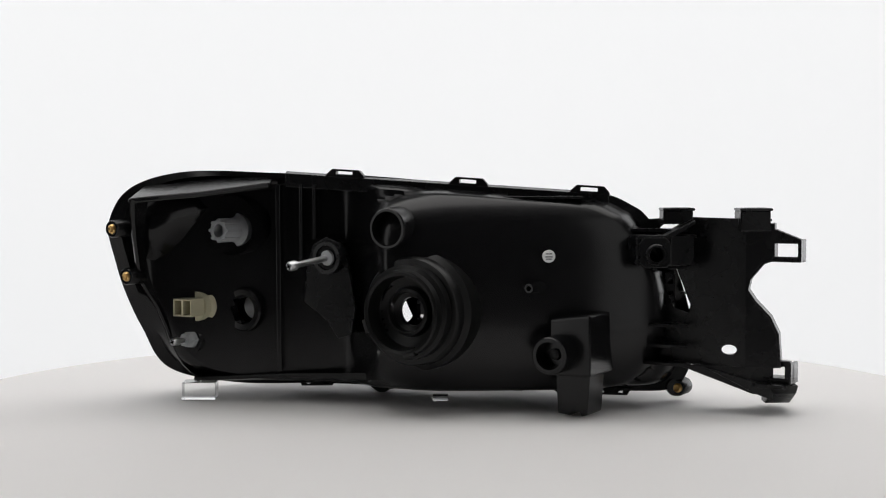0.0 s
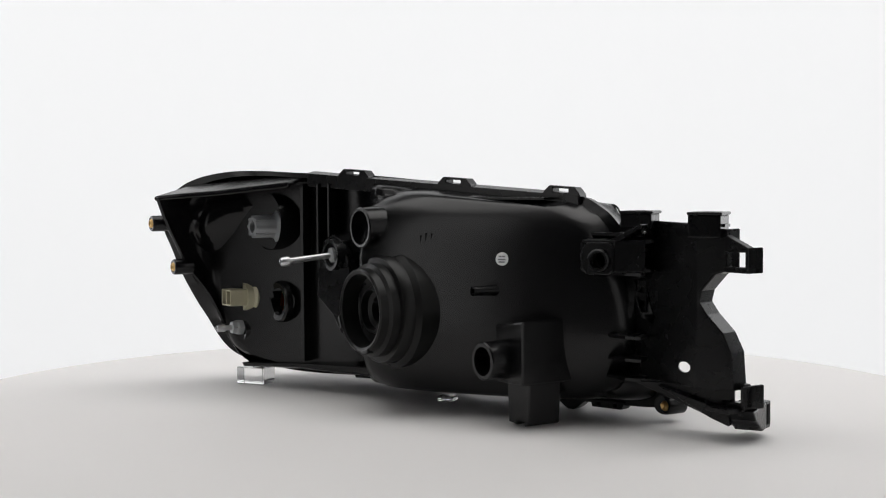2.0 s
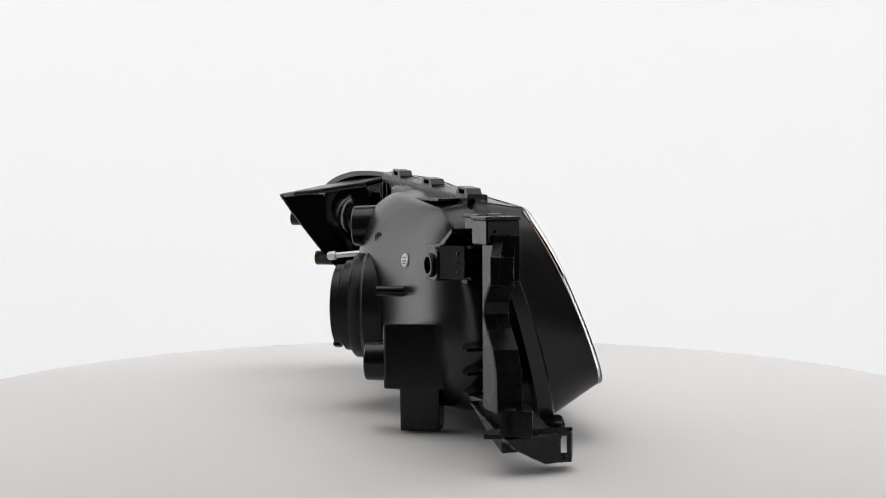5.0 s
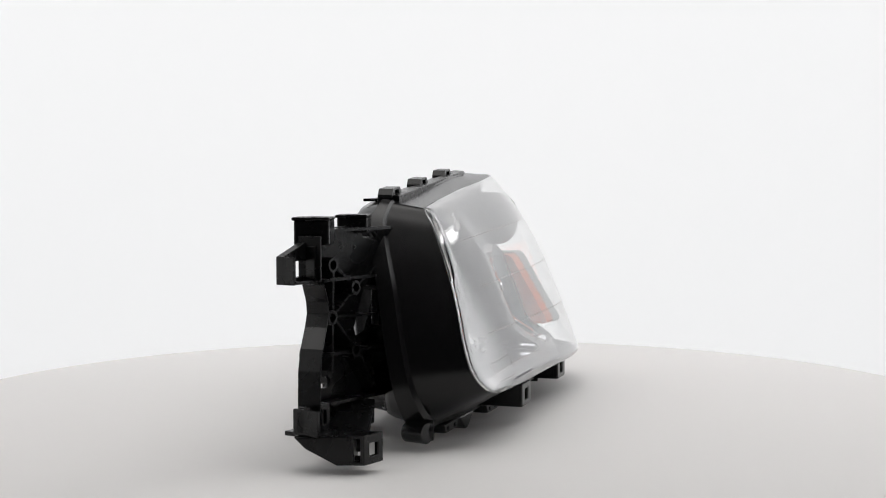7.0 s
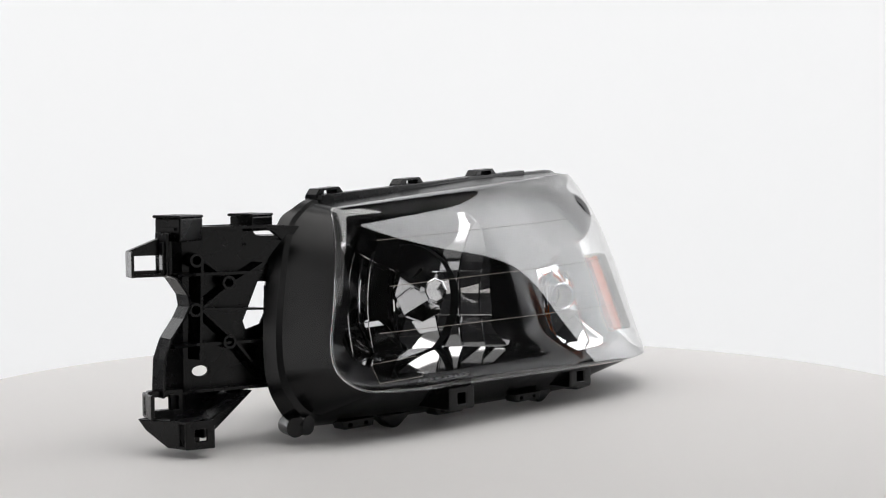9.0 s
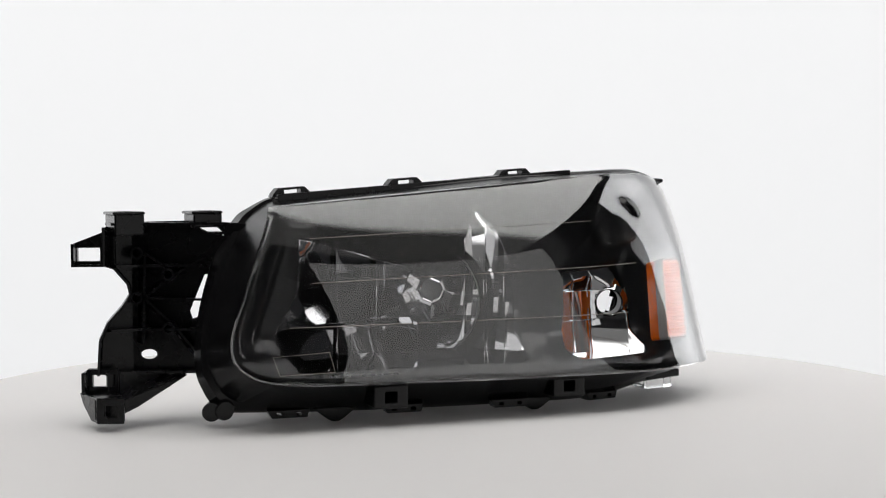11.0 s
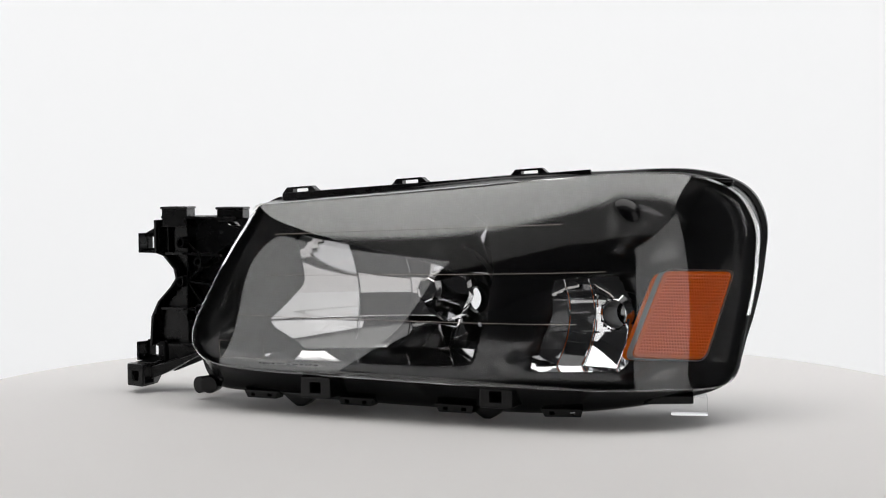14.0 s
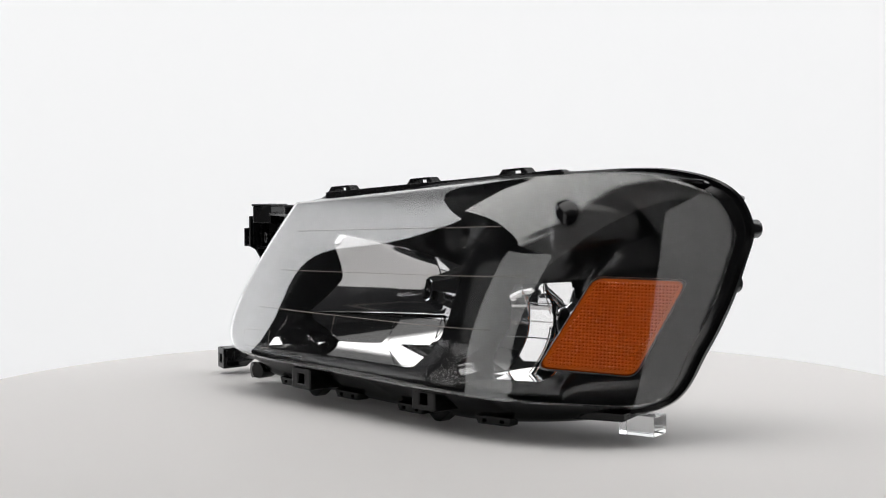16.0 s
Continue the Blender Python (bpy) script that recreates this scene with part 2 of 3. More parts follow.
def build_housing():
    bm = bmesh.new()
    loops = [[e.lerp(f, 0.035) for e, f in zip(inset(edge, 0.988), flange)], [e.lerp(f, 0.045) for e, f in zip(inset(edge, 0.998), flange)], [e.lerp(f, 0.75) for e, f in zip(edge, flange)],
             [e.lerp(f, 0.8) + Vector(((f.x - MID.x) * 0.015, 0, (f.z - MID.z) * 0.02)) for e, f in zip(edge, flange)],
             [f + Vector(((f.x - MID.x) * 0.015, 0, (f.z - MID.z) * 0.02)) for f in flange], inset(flange, 0.97)]
    for i in range(1, 46):
        k = 0.96 * (1 - i / 46)
        lp = []
        for f in flange:
            p = MID + (f - MID) * k
            y = back_y(p.x, p.z)
            b = smoothstep(0.0, 0.1, 1 - k)
            lp.append(Vector((p.x, f.y * (1 - b) + y * b, p.z)))
        loops.append(lp)
    add_loft(bm, loops, False, True)
    gone = []
    for f in bm.faces:
        c = f.calc_center_median()
        if c.y < 0.03 and (math.hypot(c.x + 0.02, c.z - 0.09) < 0.03 or math.hypot(c.x + 0.178, c.z - 0.085) < 0.0125):
            gone.append(f)
    bmesh.ops.delete(bm, geom=gone, context="FACES")
    return part("housing", bm, BLACK, headlight, "matt black moulded housing", smooth=True)


housing = build_housing()


def build_boot():
    c = Vector((-0.0195, -0.0615, 0.0905))
    prof = [(-0.03, 0.053), (-0.004, 0.052), (0.0, 0.0475), (0.008, 0.047), (0.010, 0.0455), (0.0105, 0.041), (0.018, 0.0405), (0.02, 0.037), (0.027, 0.0365),
            (0.028, 0.0345), (0.027, 0.032), (0.012, 0.030), (0.010, 0.026), (0.009, 0.022), (0.015, 0.02), (0.016, 0.0175), (0.010, 0.0165), (0.008, 0.0125), (0.003, 0.0122)]
    b = part("bulb_boot", turned(c, BACK, prof, 56, False, False), RUBBER, headlight, "ribbed black rubber bulb boot", smooth=True)
    for a in (200, 285):
        r = frame_of(BACK)
        p = c + r @ Vector((0.036 * math.cos(radians(a)), 0.036 * math.sin(radians(a)), 0.026))
        part("pull_tab", box(-0.006, 0.006, -0.002, 0.002, -0.003, 0.003, m=Matrix.Translation(p) @ r.to_4x4() @ Matrix.Rotation(radians(a + 90), 4, "Z")), RUBBER, b, bevel=0.0008)


build_boot()


# ---- bracket ----
def build_bracket():
    outer = [(0.176, 0.167), (0.215, 0.17), (0.258, 0.169), (0.284, 0.165), (0.284, 0.133), (0.275, 0.13), (0.264, 0.117), (0.262, 0.108),
             (0.268, 0.099), (0.281, 0.085), (0.288, 0.07), (0.29, 0.041), (0.195, 0.042), (0.185, 0.066), (0.178, 0.09), (0.176, 0.129)]
    holes = [[(0.191, 0.156), (0.199, 0.164), (0.212, 0.164), (0.21, 0.161)], ring(0.25, 0.056, 0.006, 0.0042), [(0.194, 0.123), (0.209, 0.124), (0.22, 0.093), (0.218, 0.086), (0.207, 0.09)]]
    def plate_depth(x):
        return -0.041 - 0.6 * (x - 0.21) if x < 0.262 else -0.0722 - 0.08 * (x - 0.262)

    lay = lambda a, b, d: (a, plate_depth(a) + d, b)
    br = part("bracket", add_plate(bmesh.new(), outer, holes, -0.003, 0.0, lay, (0.262,)), SATIN, headlight, "ribbed black mounting bracket", bevel=0.0006)
    line = [(0.284, 0.165), (0.284, 0.133), (0.275, 0.13), (0.264, 0.117), (0.262, 0.108), (0.268, 0.099), (0.281, 0.085), (0.288, 0.07), (0.29, 0.041)]
    part("edge_wall", add_plate(bmesh.new(), [(a - 0.0005, b) for a, b in line] + [(a + 0.0022, b) for a, b in reversed(line)], [], -0.003, 0.014, lambda a, b, d: (a + max(d, 0) * 0.4, plate_depth(a) + d, b)), SATIN, br, bevel=0.0006)
    for x0, x1, z in ((0.2, 0.284, 0.1665), (0.195, 0.29, 0.041), (0.215, 0.28, 0.131), (0.2, 0.285, 0.077)):
        run = [(x, plate_depth(x)) for x in (x0, 0.262, x1)]
        part("rail", plate_z([(x, y - 0.001) for x, y in run] + [(x, y + 0.014) for x, y in reversed(run)], [], z, z + 0.0022), SATIN, br)
    # upper arm with a square eye, square to the lamp's axis
    root = Vector((0.2805, -0.0715, 0))
    arm_at = lambda a, b, d: root + SIDE * a + FORE * d + Vector((0, 0, b))
    arm = part("arm", add_plate(bmesh.new(), [(-0.004, 0.1625), (0.003, 0.162), (0.0305, 0.1515), (0.0305, 0.132), (-0.004, 0.132)], [rect(0.0065, 0.0275, 0.1365, 0.1478)], -0.003, 0.004, arm_at), SATIN, br, bevel=0.0007)
    for a0, a1, b0, b1, d1 in ((0.0282, 0.0305, 0.132, 0.1515, 0.013), (0.0, 0.0305, 0.132, 0.1342, 0.011), (0.0, 0.0065, 0.134, 0.158, 0.012)):
        part("arm_flange", add_plate(bmesh.new(), rect(a0, a1, b0, b1), [], 0.0035, d1, arm_at), SATIN, br, bevel=0.0005)
    # prongs
    for x0, x1, y0, y1, z0 in ((0.2555, 0.2835, -0.0825, -0.055, 0.158), (0.1935, 0.2215, -0.061, -0.036, 0.164)):
        part("prong", plate_z(rect(x0, x1, y0, y1), [ring((x0 + x1) / 2, (y0 + y1) / 2, 0.0065, 0.005)], 0.1755, 0.178), SATIN, br, bevel=0.0012)
        part("prong_stem", plate_z(rect(x0 + 0.0006, x1 - 0.0016, y0 + 0.0015, y1 - 0.0006), [ring((x0 + x1) / 2, (y0 + y1) / 2, 0.0065, 0.005)], z0, 0.1757), SATIN, br, bevel=0.0012)
    # lower hook and foot, each with a square eye
    hook_root = Vector((0.2785, -0.0600, 0))
    hook_at = lambda a, b, d: hook_root + SIDE * a + FORE * d + Vector((0, 0, b))
    part("hook", add_plate(bmesh.new(), [(0, 0.024), (0.024, 0.024), (0.0285, 0.028), (0.0285, 0.043), (0.026, 0.0465), (0, 0.0465)], [rect(0.0035, 0.022, 0.0315, 0.0415)], -0.003, 0.004, hook_at), SATIN, br, bevel=0.0007)
    part("hook_flange", add_plate(bmesh.new(), [(0.0, 0.0242), (0.024, 0.0242), (0.024, 0.0275), (0.0, 0.0275)], [], -0.018, 0.010, hook_at), SATIN, br, bevel=0.0008)
    part("hook_flange", add_plate(bmesh.new(), rect(0.0255, 0.0285, 0.0265, 0.045), [], -0.006, 0.016, hook_at), SATIN, br, bevel=0.0008)
    part("foot", plate_x([(-0.078, 0.026), (-0.036, 0.0275), (-0.036, 0.0068), (-0.048, 0.0065), (-0.07, 0.018)], [], 0.285, 0.3075), SATIN, br, bevel=0.001)
    foot_root = Vector((0.2895, -0.0175, 0))
    foot_at = lambda a, b, d: foot_root + SIDE * a + FORE * d + Vector((0, 0, b))
    part("foot_eye", add_plate(bmesh.new(), rect(0, 0.0225, 0.0085, 0.0278), [rect(0.006, 0.0155, 0.0125, 0.0215)], -0.0035, 0.0, foot_at), SATIN, br, bevel=0.0008)
    for z0, z1 in ((0.0068, 0.0095), (0.0255, 0.0278)):
        part("foot_flange", plate_z([(0.285, -0.037), (0.3075, -0.037), (0.3085, -0.0285), (0.2895, -0.0175)], [], z0, z1), SATIN, br, bevel=0.0005)
    part("strut", add_plate(bmesh.new(), [(0.229, 0.041), (0.287, 0.024), (0.287, 0.012), (0.272, 0.018)], [], -0.072, -0.03, lambda a, b, d: (a, d, b)), SATIN, br, bevel=0.001)
    # hollow boss
    part("boss", plate_y([(0.174, 0.1275), (0.17, 0.132), (0.17, 0.148), (0.1745, 0.1535), (0.1925, 0.1535), (0.197, 0.149), (0.197, 0.131), (0.193, 0.1275)], [ring(0.1845, 0.139, 0.0055, 0.0062, 20)], -0.083, -0.074), SATIN, br, bevel=0.0012)
    part("boss_ring", turned(Vector((0.1845, -0.083, 0.139)), (0, -1, 0), [(-0.004, 0.0095), (0.002, 0.0092), (0.003, 0.0082), (0.003, 0.0066), (-0.004, 0.006)], 24, False, False), SATIN, br, smooth=True)
    for z in (0.134, 0.141, 0.148):
        part("boss_rib", box(0.197, 0.214, -0.074, -0.06, z, z + 0.0018), SATIN, br)
    part("boss_wall", plate_z([(0.17, -0.081), (0.197, -0.081), (0.222, -0.066), (0.22, -0.046), (0.16, -0.03)], [], 0.1525, 0.155), SATIN, br, bevel=0.0006)
    part("boss_wall", plate_z([(0.17, -0.081), (0.197, -0.081), (0.222, -0.066), (0.22, -0.046), (0.16, -0.03)], [], 0.1295, 0.132), SATIN, br, bevel=0.0006)
    part("boss_wall", plate_z([(0.168, -0.08), (0.171, -0.081), (0.163, -0.03), (0.158, -0.03)], [], 0.131, 0.153), SATIN, br, bevel=0.0006)
    part("boss_wall", plate_z([(0.1945, -0.0805), (0.1975, -0.0815), (0.219, -0.07), (0.216, -0.068)], [], 0.1305, 0.1545), SATIN, br, bevel=0.0006)
    part("boss_arm", plate_y([(0.19, 0.154), (0.2, 0.1545), (0.218, 0.165), (0.218, 0.168)], [], -0.08, -0.05), SATIN, br, bevel=0.0006)
    part("web", add_plate(bmesh.new(), [(0.206, 0.0425), (0.289, 0.0425), (0.289, 0.02), (0.272, 0.0165)], [], -0.064, -0.0605, lambda a, b, d: (a, d, b)), SATIN, br, bevel=0.0006)
    # truss on the front of the plate
    node = {"top": (0.256, 0.143), "upper": (0.234, 0.125), "middle": (0.257, 0.105), "lower": (0.234, 0.079), "heel": (0.212, 0.047), "base": (0.258, 0.066), "inner": (0.213, 0.103), "side": (0.213, 0.139)}
    for a, b in (("top", "upper"), ("upper", "middle"), ("middle", "lower"), ("lower", "heel"), ("top", "base"), ("middle", "inner"), ("upper", "side")):
        p, q = Vector(node[a]), Vector(node[b])
        d = (q - p).normalized()
        nrm = Vector((-d.y, d.x)) * 0.0009
        part("truss_rib", add_plate(bmesh.new(), [p + nrm, p - nrm, q - nrm, q + nrm], [], -0.001, 0.012, lay), SATIN, br)
    for a in ("top", "upper", "middle", "lower"):
        x, z = node[a]
        part("truss_node", turned((x, plate_depth(x), z), FORE, [(-0.002, 0.0058), (0.015, 0.0054), (0.015, 0.0035), (0.004, 0.003)], 20), SATIN, br, smooth=True)
    part("side_clip", plate_y(rect(0.2, 0.2085, 0.094, 0.121), [rect(0.2025, 0.2065, 0.1, 0.104), rect(0.2025, 0.2065, 0.111, 0.115)], -0.0355, -0.03), SATIN, br, bevel=0.0006)
    for z, x0 in ((0.1575, 0.14), (0.145, 0.15), (0.126, 0.15), (0.075, 0.165), (0.057, 0.17), (0.0415, 0.175)):
        part("gusset", plate_z([(x0, -0.045), (0.2, -0.064), (0.214, -0.066), (0.213, -0.044), (0.19, -0.03)], [], z, z + 0.0025), SATIN, br)


build_bracket()


# ---- inside the lens ----
def star(center, poly, n):
    """Points of a polygon (x, z) on n rays from a centre."""
    out = []
    for i in range(n):
        a = 2 * math.pi * i / n
        d = Vector((math.cos(a), math.sin(a)))
        best = 0.0
        for k in range(len(poly)):
            p, q = Vector(poly[k]), Vector(poly[(k + 1) % len(poly)])
            e = q - p
            den = d.x * e.y - d.y * e.x
            if abs(den) < 1e-12:
                continue
            w = p - Vector(center)
            t = (w.x * e.y - w.y * e.x) / den
            s = (w.x * d.y - w.y * d.x) / den
            if t > 0 and -1e-9 <= s <= 1 + 1e-9:
                best = max(best, t)
        out.append(Vector((center[0] + d.x * best, center[1] + d.y * best)))
    return out


def inside(poly, x, z):
    k = False
    for i in range(len(poly)):
        (x1, z1), (x2, z2) = poly[i], poly[(i + 1) % len(poly)]
        if (z1 > z) != (z2 > z) and x < (x2 - x1) * (z - z1) / (z2 - z1) + x1:
            k = not k
    return k


SPLIT = -0.0695
edge_in = [(p.x, p.z) for p in inset(edge, 0.986)]


def clip(poly, keep_left):
    out = []
    for k in range(len(poly)):
        p, q = poly[k], poly[(k + 1) % len(poly)]
        inp, inq = ((p[0] > SPLIT) == keep_left), ((q[0] > SPLIT) == keep_left)
        if inp:
            out.append(p)
        if inp != inq:
            t = (SPLIT - p[0]) / (q[0] - p[0])
            out.append((SPLIT, p[1] + (q[1] - p[1]) * t))
    return out


MAIN_C, MAIN_O = (0.05, 0.105), Vector((-0.0305, -0.0465, 0.0907))
TURN_C, TURN_O = (-0.135, 0.08), Vector((-0.161, 0.0435, 0.087))
MAIN_HOLE = [(0.164, 0.0455), (0.171, 0.071), (0.1445, 0.107), (0.1345, 0.142), (0.1315, 0.158), (0.118, 0.169), (0.04, 0.172), (-0.035, 0.173), (-0.048, 0.162), (-0.0545, 0.122), (-0.05, 0.083), (-0.0385, 0.0455)]
TURN_HOLE = [(-0.108, 0.1165), (-0.172, 0.121), (-0.178, 0.1), (-0.172, 0.05), (-0.165, 0.0445), (-0.091, 0.0435), (-0.0795, 0.051), (-0.09, 0.063), (-0.1, 0.085)]
N = 120


def to_edge(x, z):
    """Distance from the lens rim."""
    best = 1.0
    for (x1, z1), (x2, z2) in zip(edge_in, edge_in[1:] + edge_in[:1]):
        ex, ez = x2 - x1, z2 - z1
        t = min(max(((x - x1) * ex + (z - z1) * ez) / (ex * ex + ez * ez + 1e-12), 0), 1)
        best = min(best, math.hypot(x - x1 - ex * t, z - z1 - ez * t))
    return best


def bezel_y(x, z):
    """The bezel falls from the lens rim to the openings of the two reflectors."""
    return front_y(x, z) - 0.011 - 0.028 * smoothstep(0.0, 0.032, to_edge(x, z)) * (1 - 0.3 * smoothstep(-0.176, -0.196, x) * smoothstep(0.15, 0.13, z)) - 0.010 * (1 - smoothstep(-0.176, -0.196, x)) * smoothstep(SPLIT + 0.01, -0.10, x) * smoothstep(0.15, 0.12, z)


def build_bezel(name, center, hole, keep_left):
    bm = bmesh.new()
    outer = star(center, clip(edge_in, keep_left), N)
    inner = star(center, hole, N)
    loops = []
    for k in (0, 0.06, 0.12, 0.2, 0.3, 0.42, 0.55, 0.68, 0.8, 0.9, 0.97, 1):
        loops.append([Vector((p.x, bezel_y(p.x, p.y) - (0.002 if k == 1 else 0), p.y)) for p in (a.lerp(b, k) for a, b in zip(outer, inner))])
    add_loft(bm, loops, False, False)
    return part(name, bm, GLOSS, headlight, "glossy black bezel behind the lens", smooth=True)


def build_reflector(name, center, hole, origin, focal, columns, rows, r0, lean, lift=lambda u, j: 0.0, dark=lambda i, j: False):
    """Chrome bowl in upright strips and steps, each facet swelling on its own, and the wall up to the bezel, drawn along the lamp's axis."""
    def depth(u, z):
        return (u * u + z * z) / (4 * focal)

    def axis_point(u, z, h):
        p = origin + SIDE * u + FORE * h + Vector((0, 0, z))
        lim = bezel_y(p.x, p.z) - 0.003
        if p.y > lim:
            p.y = lim
        return p

    rim = [Vector((q.x, bezel_y(q.x, q.y) - 0.002, q.y)) for q in star(center, hole, N)]
    field = [((p - origin).dot(SIDE), p.z - origin.z) for p in rim]
    low = []
    for p, (u, z) in zip(rim, field):
        h = min(depth(u, z), (p - origin).dot(FORE) - 0.001)
        low.append(origin + SIDE * u + FORE * h + Vector((0, 0, z)))
    wall = add_loft(bmesh.new(), [[a.lerp(b, k) for a, b in zip(rim, low)] for k in (0, 0.25, 0.5, 0.75, 1)], False, False)
    bm = bmesh.new()
    shiny = [f for f in wall.faces if f.calc_center_median().z < 0.052]
    rows_of = [[tuple(v.co) for v in f.verts] for f in shiny]
    bmesh.ops.delete(wall, geom=shiny, context="FACES")
    for row in rows_of:
        bm.faces.new([bm.verts.new(c) for c in row])
    bmesh.ops.remove_doubles(bm, verts=bm.verts, dist=1e-6)
    m = 14
    for i, (u0, u1) in enumerate(zip(columns, columns[1:])):
        for j, (z0, z1) in enumerate(zip(rows, rows[1:])):
            uc, zc, du, dz = (u0 + u1) / 2, (z0 + z1) / 2, (u1 - u0) / 2, (z1 - z0) / 2
            tu, tz, su, sz = lean(i, j)
            grid = {}

            def place(a, b):
                u = u0 + (u1 - u0) * a / m
                lo, hi = z0 + lift(u, j), z1 + lift(u, j + 1)
                return u, lo + (hi - lo) * b / m

            def corner(a, b):
                if (a, b) not in grid:
                    u, z = place(a, b)
                    p = axis_point(u, z, depth(u, z) + tu * (u - uc) + tz * (z - zc) + su * du * (((u - uc) / du) ** 2 - 1) + sz * dz * (((z - zc) / dz) ** 2 - 1))
                    grid[a, b] = bm.verts.new(p)
                return grid[a, b]

            for a in range(m):
                for b in range(m):
                    pts = [place(a + k, b + l) for k, l in ((0, 0), (1, 0), (1, 1), (0, 1))]
                    if any(inside(field, *q) for q in pts) and all(math.hypot(*q) > r0 for q in pts):
                        quad = (corner(a, b), corner(a + 1, b), corner(a + 1, b + 1), corner(a, b + 1))
                        if dark(i, j):
                            wall.faces.new([wall.verts.new(v.co) for v in quad])
                        else:
                            bm.faces.new(quad)
    bmesh.ops.delete(bm, geom=[v for v in bm.verts if not v.link_faces], context="VERTS")
    ob = part(name, bm, CHROME, headlight, "faceted chrome reflector", smooth=True)
    # bright ridges where the facets meet
    runs = [[(u, rows[0] + (rows[-1] - rows[0]) * k / 40) for k in range(41)] for u in columns[1:-1]] + [[(u, z + lift(u, j + 1)) for u in (columns[0] + (columns[-1] - columns[0]) * k / 40 for k in range(41))] for j, z in enumerate(rows[1:-1])]
    for run in runs:
        kept = [q for q in run if inside(field, *q) and math.hypot(*q) > r0 + 0.006 and not (dark(len(columns) - 2, len(rows) - 2) and q[0] > columns[3] and q[1] > rows[-2] + lift(q[0], len(rows) - 2) + 0.001)]
        piece = []
        for q in kept + [None]:
            if piece and (q is None or math.hypot(q[0] - piece[-1][0], q[1] - piece[-1][1]) > 0.008):
                if len(piece) > 3:
                    part("facet_ridge", tube([axis_point(u, z, depth(u, z) + 0.0025) for u, z in piece], 0.0005, 6), CHROME, ob, smooth=True)
                piece = []
            if q:
                piece.append(q)
    bmesh.ops.remove_doubles(wall, verts=wall.verts, dist=1e-5)
    part("shroud", wall, GLOSS, ob, "black inner wall", smooth=True)
    return ob


def main_lean(i, j):
    """Tilt and swell of each facet of the main beam."""
    side = (0.10, -0.06, 0.05, 0.0, 0.12, 0.2, 0.12)[i]
    return side + (-0.04, 0.0, 0.02)[j], (-0.5 if i > 3 else -0.15, 0.0, -0.05)[j], (-0.10, -0.07, -0.05, -0.03, -0.04, -0.06, -0.07)[i], (0.03, 0.0, -0.03)[j]


def main_lift(u, j):
    """The border of the plated part climbs towards the side."""
    return 0.35 * max(u - 0.02, 0) if j == 2 else 0.0


def main_dark(i, j):
    """The unplated upper part of the main bowl."""
    return i > 2 and j == 2


def turn_lean(i, j):
    return (0.08, -0.05, 0.06, -0.04, 0.05)[i % 5], (0.05, -0.03, 0.04)[j % 3], -0.12, -0.06


build_bezel("main_bezel", MAIN_C, MAIN_HOLE, True)
build_bezel("signal_bezel", TURN_C, TURN_HOLE, False)
main_reflector = build_reflector("main_reflector", MAIN_C, MAIN_HOLE, MAIN_O, 0.041, (-0.085, -0.058, -0.040, -0.022, 0.022, 0.06, 0.095, 0.16), (-0.055, -0.016, 0.026, 0.1), 0.0135, main_lean, main_lift, main_dark)
turn_reflector = build_reflector("signal_reflector", TURN_C, TURN_HOLE, TURN_O, 0.022, (-0.05, -0.016, 0.018, 0.036, 0.054, 0.09), (-0.05, -0.015, 0.012, 0.05), 0.0125, turn_lean)


def build_bulb_ring():
    """Octagonal chrome collar round the bulb opening, and the round signal socket."""
    up = (FORE + Vector((0, 0, 0.17))).normalized()
    c = Vector((0.0045, -0.0075, 0.1015))
    prof = [(-0.026, 0.0255), (-0.018, 0.026), (-0.004, 0.0185), (0.006, 0.0135), (0.012, 0.0115), (0.0125, 0.0105), (0.0112, 0.0095), (0.0114, 0.0)]
    part("bulb_shield", turned(c, up, prof, 8, False, False), CHROME, main_reflector, "eight-sided chrome bulb shield")
    part("socket_ring", turned(TURN_O + FORE * 0.002, FORE, [(-0.004, 0.0119), (0.001, 0.0119), (0.002, 0.0128), (0.0, 0.0155), (-0.002, 0.018)], 36, False, False), CHROME, turn_reflector, smooth=True)
    part("socket_tube", turned(TURN_O, BACK, [(0.0, 0.0135), (0.016, 0.0135), (0.017, 0.018), (0.02, 0.018), (0.02, 0.0116), (-0.0015, 0.0116)], 28, False, False), RUBBER, headlight, smooth=True)


    part("socket_rim", turned(Vector((-0.178, 0.0105, 0.0855)), BACK, [(-0.003, 0.0205), (0.002, 0.02), (0.0035, 0.0185), (0.003, 0.0135), (-0.006, 0.0125)], 32, False, False), BLACK, headlight, "round black socket rim", smooth=True)
    part("bulb_seat", turned(MAIN_O, FORE, [(-0.004, 0.0122), (0.0015, 0.0124), (0.003, 0.0145), (0.0025, 0.019), (0.001, 0.021)], 36, False, False), GLOSS, main_reflector, "black ring round the bulb opening", smooth=True)


build_bulb_ring()


